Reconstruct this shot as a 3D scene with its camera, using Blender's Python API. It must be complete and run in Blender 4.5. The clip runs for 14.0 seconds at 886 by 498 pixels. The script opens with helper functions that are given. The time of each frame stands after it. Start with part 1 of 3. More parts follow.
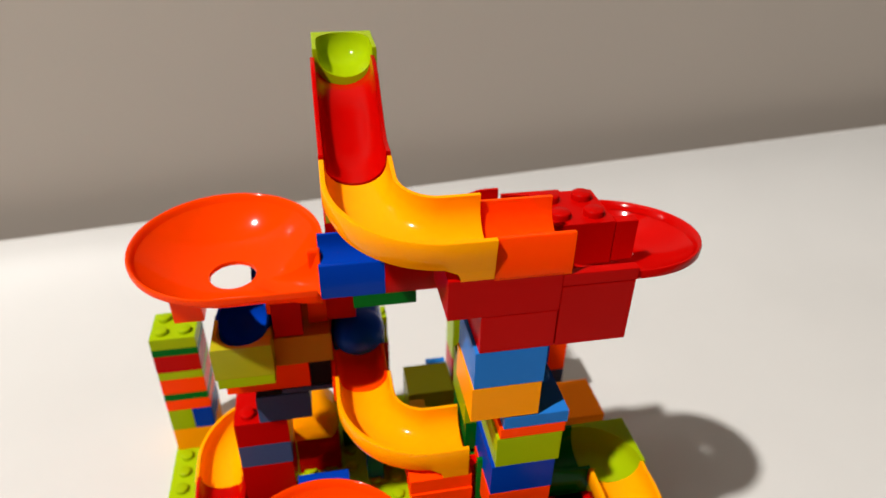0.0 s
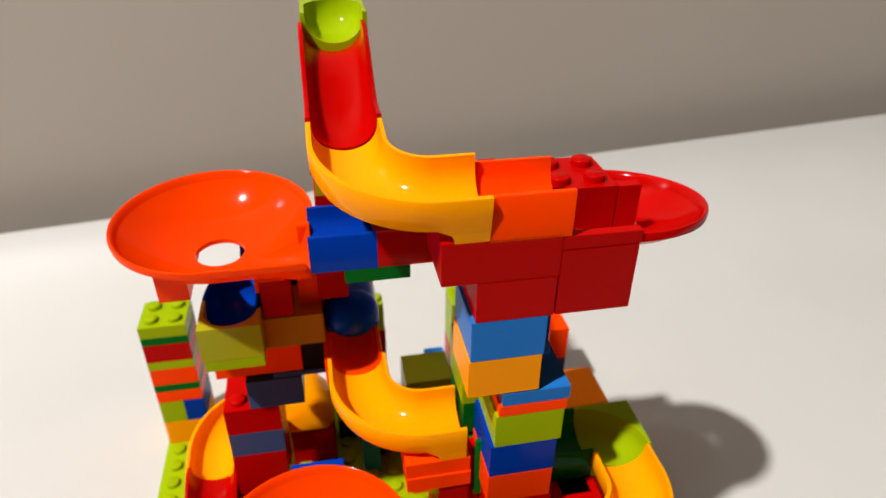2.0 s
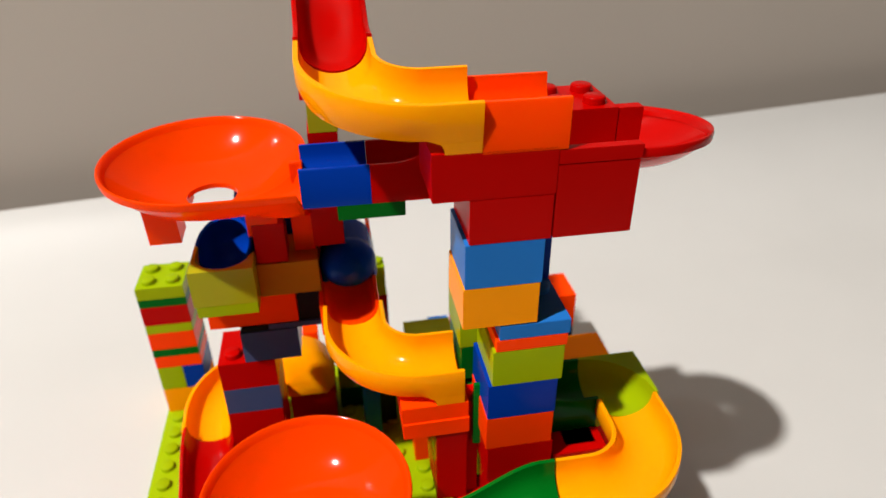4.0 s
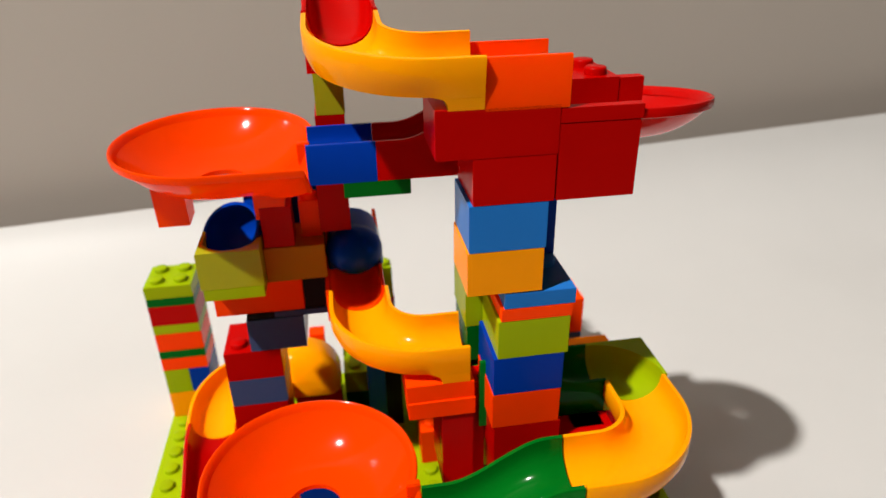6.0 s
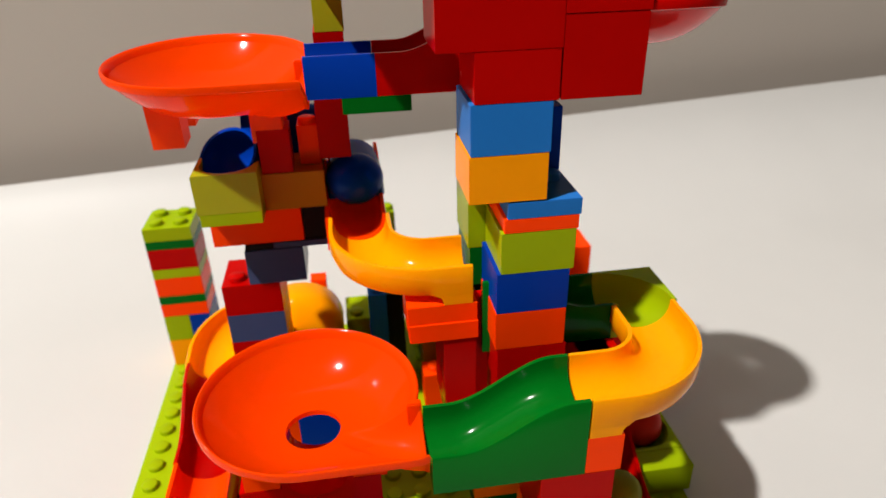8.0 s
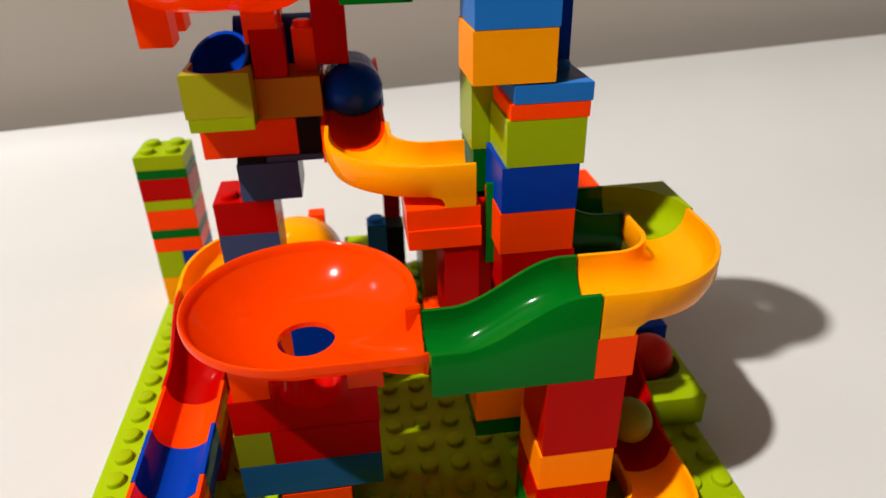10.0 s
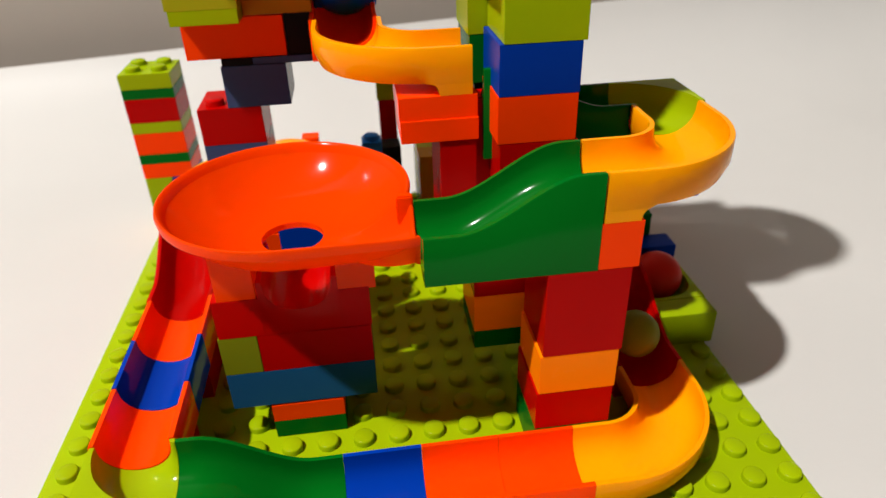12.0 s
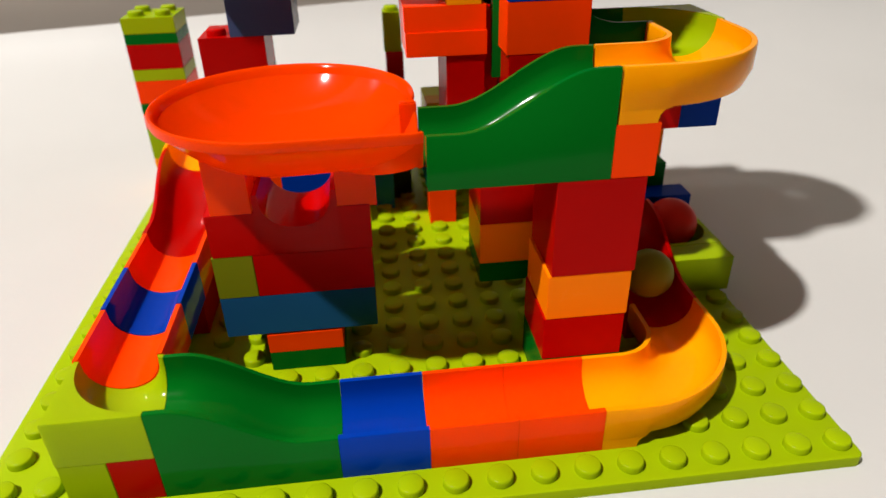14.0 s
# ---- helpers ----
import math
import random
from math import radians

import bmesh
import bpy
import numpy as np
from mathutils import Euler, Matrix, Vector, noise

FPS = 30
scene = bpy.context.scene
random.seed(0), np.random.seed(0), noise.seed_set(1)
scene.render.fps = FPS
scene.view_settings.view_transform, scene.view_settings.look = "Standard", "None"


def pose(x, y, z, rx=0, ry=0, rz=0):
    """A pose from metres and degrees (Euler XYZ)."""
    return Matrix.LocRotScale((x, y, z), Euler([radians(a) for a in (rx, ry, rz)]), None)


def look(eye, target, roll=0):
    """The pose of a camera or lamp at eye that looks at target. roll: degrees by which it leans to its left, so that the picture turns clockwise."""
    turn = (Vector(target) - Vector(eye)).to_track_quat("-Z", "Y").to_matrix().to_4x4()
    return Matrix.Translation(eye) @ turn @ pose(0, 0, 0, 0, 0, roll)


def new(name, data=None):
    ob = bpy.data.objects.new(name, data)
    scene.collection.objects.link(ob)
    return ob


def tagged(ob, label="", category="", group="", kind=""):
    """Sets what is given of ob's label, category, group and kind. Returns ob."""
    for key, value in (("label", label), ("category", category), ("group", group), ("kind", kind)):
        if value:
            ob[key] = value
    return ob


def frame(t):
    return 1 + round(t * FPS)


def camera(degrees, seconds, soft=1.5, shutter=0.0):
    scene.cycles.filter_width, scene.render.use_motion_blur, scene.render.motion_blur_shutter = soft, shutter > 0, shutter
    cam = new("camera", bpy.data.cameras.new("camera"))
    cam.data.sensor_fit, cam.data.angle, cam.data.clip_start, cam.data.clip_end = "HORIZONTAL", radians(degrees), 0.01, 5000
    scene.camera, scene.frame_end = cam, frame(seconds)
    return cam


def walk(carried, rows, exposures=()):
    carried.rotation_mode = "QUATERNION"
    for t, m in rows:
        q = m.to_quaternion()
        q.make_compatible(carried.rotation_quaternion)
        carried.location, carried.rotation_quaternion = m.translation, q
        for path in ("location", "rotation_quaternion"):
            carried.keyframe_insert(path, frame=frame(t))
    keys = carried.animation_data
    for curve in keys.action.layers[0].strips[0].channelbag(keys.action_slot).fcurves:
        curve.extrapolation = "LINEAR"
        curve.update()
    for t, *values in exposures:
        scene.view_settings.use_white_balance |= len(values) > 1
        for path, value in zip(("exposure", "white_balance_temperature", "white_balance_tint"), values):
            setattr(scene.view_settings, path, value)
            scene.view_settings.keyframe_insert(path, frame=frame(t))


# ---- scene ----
cam = camera(67.1, 14.0)
PATH = [
    (0, (0.133, -0.11, 0.428), (0.466, 1.545, -0.645), 1.2),
    (0.5, (0.134, -0.109, 0.428), (0.467, 1.553, -0.634), 0.9),
    (1, (0.135, -0.108, 0.42), (0.468, 1.554, -0.642), 0.8),
    (1.5, (0.135, -0.108, 0.415), (0.472, 1.556, -0.643), 0.9),
    (2, (0.137, -0.108, 0.406), (0.467, 1.559, -0.648), 0.6),
    (2.5, (0.137, -0.111, 0.399), (0.464, 1.562, -0.648), 0.8),
    (3, (0.14, -0.114, 0.39), (0.453, 1.564, -0.653), 0.4),
    (5.5, (0.145, -0.129, 0.35), (0.427, 1.606, -0.603), -0.9),
    (6, (0.143, -0.135, 0.344), (0.417, 1.622, -0.572), -1.0),
    (6.5, (0.143, -0.137, 0.333), (0.409, 1.615, -0.595), -1.3),
    (7, (0.144, -0.139, 0.325), (0.402, 1.611, -0.609), -1.5),
    (7.5, (0.144, -0.14, 0.317), (0.393, 1.606, -0.626), -1.6),
    (8, (0.144, -0.142, 0.31), (0.393, 1.605, -0.631), -1.4),
    (10.5, (0.144, -0.146, 0.258), (0.372, 1.581, -0.724), -1.3),
    (11, (0.146, -0.147, 0.252), (0.366, 1.566, -0.757), -1.7),
    (11.5, (0.147, -0.147, 0.243), (0.366, 1.558, -0.779), -1.8),
    (12, (0.148, -0.147, 0.229), (0.355, 1.556, -0.799), -1.8),
    (12.5, (0.148, -0.153, 0.216), (0.333, 1.56, -0.8), -1.7),
    (13, (0.149, -0.155, 0.205), (0.331, 1.561, -0.806), -1.5),
    (13.5, (0.148, -0.156, 0.197), (0.335, 1.569, -0.798), -1.2),
    (14, (0.148, -0.155, 0.191), (0.331, 1.568, -0.807), -1.4),
]
walk(cam, [(t, look(eye, target, roll)) for t, eye, target, roll in PATH])
cam.data.dof.use_dof, cam.data.dof.focus_distance, cam.data.dof.aperture_fstop = True, 0.26, 12.0


# ---- light ----
world = bpy.data.worlds.new("world")
scene.world = world
world.use_nodes = True
world.node_tree.nodes["Background"].inputs[0].default_value = (1.0, 0.93, 0.85, 1)
world.node_tree.nodes["Background"].inputs[1].default_value = 0.005
TOY = Vector((0.2, 0.13, 0.1))
LAMP = Vector((-1.754, -0.871, 3.746))
SPOT = Vector((-0.78, 0.53, 0.82))


def lamp(name, place, target, size, watts, colour):
    data = bpy.data.lights.new(name, "AREA")
    data.shape, data.size, data.energy, data.color = "DISK", size, watts, colour
    ob = new(name, data)
    ob.matrix_world = look(place, target)
    return ob


lamp("ceiling_lamp_light", LAMP, TOY, 0.14, 250, (1.0, 0.965, 0.92))
lamp("small_wall_lamp_light", SPOT, TOY, 0.022, 0.9, (1.0, 0.965, 0.92))

# ---- units: one stud is 16 mm, one brick is 19.2 mm high ----
U, H = 0.016, 0.0192


def P(x, y, z):
    return Vector((x * U, y * U, z * H))


# ---- materials ----
def plastic(name, colour, rough=0.24, bump=0.03, spec=0.055):
    m = bpy.data.materials.new(name)
    m.use_nodes = True
    nt = m.node_tree
    b = nt.nodes["Principled BSDF"]
    tc = nt.nodes.new("ShaderNodeTexCoord")
    n1 = nt.nodes.new("ShaderNodeTexNoise")
    n1.inputs["Scale"].default_value, n1.inputs["Detail"].default_value = 55, 4
    n2 = nt.nodes.new("ShaderNodeTexNoise")
    n2.inputs["Scale"].default_value, n2.inputs["Detail"].default_value = 900, 3
    nt.links.new(tc.outputs["Object"], n1.inputs["Vector"])
    nt.links.new(tc.outputs["Object"], n2.inputs["Vector"])
    info = nt.nodes.new("ShaderNodeObjectInfo")
    hsv = nt.nodes.new("ShaderNodeHueSaturation")
    hsv.inputs["Color"].default_value = (*colour, 1)
    mr = nt.nodes.new("ShaderNodeMapRange")
    mr.inputs["To Min"].default_value, mr.inputs["To Max"].default_value = 0.94, 1.06
    nt.links.new(info.outputs["Random"], mr.inputs["Value"])
    mul = nt.nodes.new("ShaderNodeMath")
    mul.operation = "MULTIPLY"
    mr2 = nt.nodes.new("ShaderNodeMapRange")
    mr2.inputs["To Min"].default_value, mr2.inputs["To Max"].default_value = 0.95, 1.05
    nt.links.new(n1.outputs["Fac"], mr2.inputs["Value"])
    nt.links.new(mr.outputs["Result"], mul.inputs[0])
    nt.links.new(mr2.outputs["Result"], mul.inputs[1])
    nt.links.new(mul.outputs[0], hsv.inputs["Value"])
    nt.links.new(hsv.outputs["Color"], b.inputs["Base Color"])
    rr = nt.nodes.new("ShaderNodeMapRange")
    rr.inputs["To Min"].default_value, rr.inputs["To Max"].default_value = rough * 0.75, rough * 1.3
    nt.links.new(n1.outputs["Fac"], rr.inputs["Value"])
    nt.links.new(rr.outputs["Result"], b.inputs["Roughness"])
    bp = nt.nodes.new("ShaderNodeBump")
    bp.inputs["Strength"].default_value, bp.inputs["Distance"].default_value = bump, 0.0004
    nt.links.new(n2.outputs["Fac"], bp.inputs["Height"])
    nt.links.new(bp.outputs["Normal"], b.inputs["Normal"])
    b.inputs["IOR"].default_value = 1.45
    b.inputs["Specular IOR Level"].default_value = spec
    return m


COLOURS = {
    "orange": (1.0, 0.052, 0.0002), "red": (0.44, 0.001, 0.0005), "yellow": (1.0, 0.33, 0.0005),
    "lime": (0.30, 0.41, 0.0015), "green": (0.0006, 0.12, 0.008), "blue": (0.0005, 0.035, 0.34),
    "sky": (0.016, 0.165, 0.54), "slate": (0.05, 0.075, 0.17), "tan": (0.42, 0.19, 0.008),
    # Two tones here are lime and light blue darkened for shade below the funnel.
    "amber": (1.0, 0.23, 0.001), "shaded_lime": (0.18, 0.2, 0.006), "shaded_sky": (0.012, 0.085, 0.21), "black": (0.012, 0.011, 0.012), "olive": (0.36, 0.37, 0.01),
}
WORDS = {"sky": "light blue", "tan": "golden brown", "amber": "light orange", "lime": "lime green", "slate": "slate blue", "olive": "olive green", "shaded_sky": "shaded light blue", "shaded_lime": "shaded lime green"}
MAT = {k: plastic("plastic_" + k, v) for k, v in COLOURS.items()}
TRACK = {k: plastic("glossy_plastic_" + k, v, 0.12, 0.02, 0.1) for k, v in COLOURS.items()}
for k, share, tint in (("orange", 0.35, (1.0, 0.25, 0.03)), ("red", 0.6, (1.0, 0.06, 0.03)), ("yellow", 0.2, (1.0, 0.6, 0.06)), ("lime", 0.2, (0.8, 1.0, 0.1))):
    inner = TRACK[k].node_tree.nodes["Principled BSDF"].inputs
    inner["Subsurface Weight"].default_value, inner["Subsurface Scale"].default_value = share, 0.009
    inner["Subsurface Radius"].default_value = tint
# Marble colours; the olive one has the low tower's shade mixed in.
BALL = {k: plastic("matte_plastic_" + k, v, 0.42, 0.05, 0.12) for k, v in (("red", (0.62, 0.02, 0.008)), ("olive", (0.24, 0.25, 0.01)))}


def thin_shell(name, colour, glow, share):
    """Thin moulded plastic that lets some light through."""
    m = plastic(name, colour, 0.1, 0.015, 0.2)
    nt = m.node_tree
    tr = nt.nodes.new("ShaderNodeBsdfTranslucent")
    tr.inputs["Color"].default_value = (*glow, 1)
    mix = nt.nodes.new("ShaderNodeMixShader")
    mix.inputs[0].default_value = share
    nt.links.new(nt.nodes["Principled BSDF"].outputs[0], mix.inputs[1])
    nt.links.new(tr.outputs[0], mix.inputs[2])
    nt.links.new(mix.outputs[0], nt.nodes["Material Output"].inputs["Surface"])
    return m


SHELL = {"orange": thin_shell("plastic_orange_thin", (1.0, 0.078, 0.0002), (1.0, 0.19, 0.001), 0.45),
         "red": thin_shell("plastic_red_thin", (0.52, 0.0012, 0.0005), (1.0, 0.012, 0.002), 0.24)}


def say(colour):
    return WORDS.get(colour, colour)


def part(name, bm, material, parent, label="", smooth=False, kind=""):
    me = bpy.data.meshes.new(name)
    bmesh.ops.recalc_face_normals(bm, faces=bm.faces)
    bm.to_mesh(me)
    bm.free()
    me.materials.append(material)
    if smooth:
        me.polygons.foreach_set("use_smooth", [True] * len(me.polygons))
        me.set_sharp_from_angle(angle=radians(40))
    ob = new(name, me)
    if parent:
        ob.parent = parent
        ob.matrix_parent_inverse = parent.matrix_basis.inverted()
    return tagged(ob, label=label, kind=kind)


def add_box(bm, lo, hi, bevel=0.0):
    r = bmesh.ops.create_cube(bm, size=1)
    vs = r["verts"]
    bmesh.ops.scale(bm, vec=[hi[i] - lo[i] for i in range(3)], verts=vs)
    bmesh.ops.translate(bm, vec=[(hi[i] + lo[i]) / 2 for i in range(3)], verts=vs)
    if bevel:
        es = list({e for v in vs for e in v.link_edges})
        bmesh.ops.bevel(bm, geom=es, offset=bevel, segments=2, affect="EDGES")


GAP = 0.00007


def make_stud():
    bm = bmesh.new()
    ring = []
    prof = [(0.0048, 0.0), (0.0047, 0.0022), (0.0045, 0.0028), (0.0040, 0.0031)]
    n = 20
    for r, z in prof:
        ring.append([bm.verts.new((r * math.cos(2 * math.pi * i / n), r * math.sin(2 * math.pi * i / n), z)) for i in range(n)])
    for a, b in zip(ring, ring[1:]):
        for i in range(n):
            bm.faces.new((a[i], a[(i + 1) % n], b[(i + 1) % n], b[i]))
    bm.faces.new(ring[-1])
    me = bpy.data.meshes.new("stud")
    bm.to_mesh(me)
    bm.free()
    me.polygons.foreach_set("use_smooth", [True] * len(me.polygons))
    me.set_sharp_from_angle(angle=radians(50))
    return me


STUD = make_stud()
STUDS = {}


def stud(parent, colour, x, y, z):
    if colour not in STUDS:
        STUDS[colour] = STUD.copy()
        STUDS[colour].materials.append(MAT[colour])
    ob = new("stud", STUDS[colour])
    ob.parent = parent
    ob.matrix_parent_inverse = parent.matrix_basis.inverted()
    ob.matrix_basis = Matrix.Translation(P(x, y, z))
    return ob


def brick(x0, y0, z0, w, d, h, colour, note, studs=(), group=""):
    """A brick of w by d studs and h brick heights; studs: the columns and rows that stay bare on its top."""
    bm = bmesh.new()
    lo, hi = P(x0, y0, z0), P(x0 + w, y0 + d, z0 + h)
    g = Vector((GAP, GAP, GAP / 2))
    add_box(bm, lo + g, hi - g, 0.0002)
    name = "toy_plate" if h < 0.8 else "toy_brick"
    ob = part(name, bm, MAT[colour], None)
    tagged(ob, label=f"{say(colour)} plastic {'building plate' if h < 0.8 else 'building brick'} {note}", category="toy brick", group=group)
    for i, j in studs:
        stud(ob, colour, x0 + i + 0.5, y0 + j + 0.5, z0 + h)
    return ob


ALL4 = [(0, 0), (1, 0), (0, 1), (1, 1)]

# ---- tracks: swept channels ----
WALL = 0.14


def channel(top=1.0, floor=0.24, n=14, bottom=0.0, round_base=False, inset=0.86):
    """A cross-section from the left foot over both rims to the right foot: offsets across in studs, heights in bricks."""
    pts = [(-1 + GAP / U, bottom)]
    pts += [(-1 + GAP / U, top - 0.03), (-1 + 0.025, top)]
    pts += [(-1 + WALL - 0.02, top)]
    r = 1 - WALL
    for i in range(n + 1):
        a = math.pi * i / n
        pts.append((-r * math.cos(a), top - (1 - floor) * math.sin(a) ** 0.75))
    pts += [(1 - WALL + 0.02, top), (1 - 0.025, top), (1 - GAP / U, top - 0.03), (1 - GAP / U, bottom)]
    if round_base:
        pts = [(p[0] * inset, p[1] - 0.02) if k in (0, len(pts) - 1) else p for k, p in enumerate(pts)]
        pts.insert(1, (-1 + GAP / U, bottom + 0.28))
        pts.insert(len(pts) - 1, (1 - GAP / U, bottom + 0.28))
    return pts


def sweep(bm, rows, leave=()):
    """Skins a list of equal-length rings of points and closes both ends."""
    vs = [[bm.verts.new(p) for p in row] for row in rows]
    n = len(vs[0])
    for a, b in zip(vs, vs[1:]):
        for i in range(n):
            if i in leave:
                continue
            bm.faces.new((a[i], a[(i + 1) % n], b[(i + 1) % n], b[i]))
    for end in (vs[0], vs[-1]):
        bm.faces.new(end)


def frame_rows(path, z0, profiles):
    rows = []
    for (x, y, tx, ty), prof in zip(path, profiles):
        l = math.hypot(tx, ty)
        nx, ny = ty / l, -tx / l
        rows.append([P(x + nx * u, y + ny * u, z0 + v) for u, v in prof])
    return rows


def track(name, rows, colour, first, last):
    """A track piece: its outer body, and the trough between two points of the section as a part of its own."""
    bm = bmesh.new()
    sweep(bm, rows, range(first, last))
    ob = part(name, bm, TRACK[colour], None, smooth=True)
    bm = bmesh.new()
    vs = [[bm.verts.new(p) for p in row[first:last + 1]] for row in rows]
    for a, b in zip(vs, vs[1:]):
        for i in range(last - first):
            bm.faces.new((a[i], a[i + 1], b[i + 1], b[i]))
    part("trough", bm, TRACK[colour], ob, smooth=True)
    return ob


def straight(x0, y0, x1, y1, z0, colour, note, top=1.0):
    """A straight channel whose centre line goes from (x0, y0) to (x1, y1)."""
    l = math.hypot(x1 - x0, y1 - y0)
    tx, ty = (x1 - x0) / l, (y1 - y0) / l
    e = GAP / U
    path = [(x0 + tx * e, y0 + ty * e, tx, ty), (x1 - tx * e, y1 - ty * e, tx, ty)]
    ob = track("track_straight", frame_rows(path, z0, [channel(top=top)] * 2), colour, 4, 18)
    return tagged(ob, label=f"{say(colour)} plastic straight marble track {note}", category="marble track", group="marble tracks")


def slope(x0, y0, x1, y1, z0, colour, note, high=2.0, low=1.0):
    """A sloping channel that falls from (x0, y0) to (x1, y1) on a flat foot at z0."""
    l = math.hypot(x1 - x0, y1 - y0)
    tx, ty = (x1 - x0) / l, (y1 - y0) / l
    path, profs = [], []
    n = 28
    for i in range(n + 1):
        s = min(max(i / n, GAP / U / l), 1 - GAP / U / l)
        k = min(max((s - 0.1) / 0.72, 0), 1)
        k = k * k * (3 - 2 * k)
        path.append((x0 + (x1 - x0) * s, y0 + (y1 - y0) * s, tx, ty))
        profs.append(channel(top=high + (low - high) * k))
    ob = track("track_slope", frame_rows(path, z0, profs), colour, 4, 18)
    return tagged(ob, label=f"{say(colour)} plastic sloping marble track {note}", category="marble track", group="marble tracks")


def curve(x0, y0, dx, dy, z0, colour, note, foot_x=True):
    """A quarter turn on 4 by 4 studs. (x0, y0) is the corner opposite the bend's outside; dx, dy (1 or -1) point to the bend.
    The straight end along x starts at x0, the one along y starts at y0."""
    cx, cy = x0 + dx, y0 + dy          # centre of the arc
    thin = channel(bottom=0.26, round_base=True)
    flat = channel(bottom=0.26, round_base=True, inset=1.0)
    pts = [(x0 + dx * GAP / U, y0 + dy * 3, dx, 0), (x0 + dx, y0 + dy * 3, dx, 0)]
    n = 20
    for i in range(1, n):
        a = math.pi / 2 * i / n
        pts.append((cx + dx * 2 * math.sin(a), cy + dy * 2 * math.cos(a), dx * math.cos(a), -dy * math.sin(a)))
    pts += [(x0 + dx * 3, y0 + dy, 0, -dy), (x0 + dx * 3, y0 + dy * GAP / U, 0, -dy)]
    ob = track("track_curve", frame_rows(pts, z0, [flat, flat] + [thin] * (len(pts) - 2) if foot_x else [thin] * (len(pts) - 2) + [flat, flat]), colour, 5, 19)
    # square foot under the straight end, with a rounded fillet
    bm = bmesh.new()
    e = GAP / U
    prof = [(e, 0), (0.84, 0)] + [(0.84 + 0.18 * (1 - math.cos(a)), 0.238 * math.sin(a)) for a in np.linspace(0.15, math.pi / 2, 8)] + [(e, 0.238)]
    if foot_x:
        rows = [[P(x0 + dx * u, y0 + dy * (3 + w), z0 + v) for u, v in prof] for w in (-1 + e, 1 - e)]
    else:
        rows = [[P(x0 + dx * (3 + w), y0 + dy * u, z0 + v) for u, v in prof] for w in (-1 + e, 1 - e)]
    sweep(bm, rows)
    part("foot", bm, TRACK[colour], ob, smooth=True)
    return tagged(ob, label=f"{say(colour)} plastic curved marble track {note}", category="marble track", group="marble tracks")


def corner_cup(x0, y0, dx, dy, z0, colour, note, h=1.0):
    """A 2 by 2 block with a quarter-turn channel round its inner corner (x0, y0)."""
    rows = []
    n = 24
    e = GAP / U
    for i in range(n + 1):
        a = math.pi / 2 * i / n
        c, s = math.cos(a), math.sin(a)
        prof = [(e, 0.0), (e, h), (WALL, h)]
        r = 1 - WALL
        for k in range(15):
            b = math.pi * k / 14
            prof.append((1 - r * math.cos(b), h - 0.76 * math.sin(b) ** 0.75))
        edge = (2 - e) / max(c, s)
        prof += [(min(2 - WALL + 0.02, edge), h), (edge - 0.02, h), (edge, h - 0.03), (edge, 0.0)]
        rows.append([P(x0 + dx * u * c + dx * e, y0 + dy * u * s + dy * e, z0 + v) for u, v in prof])
    ob = track("track_corner", rows, colour, 3, 17)
    return tagged(ob, label=f"{say(colour)} plastic corner track {note}", category="marble track", group="marble tracks")


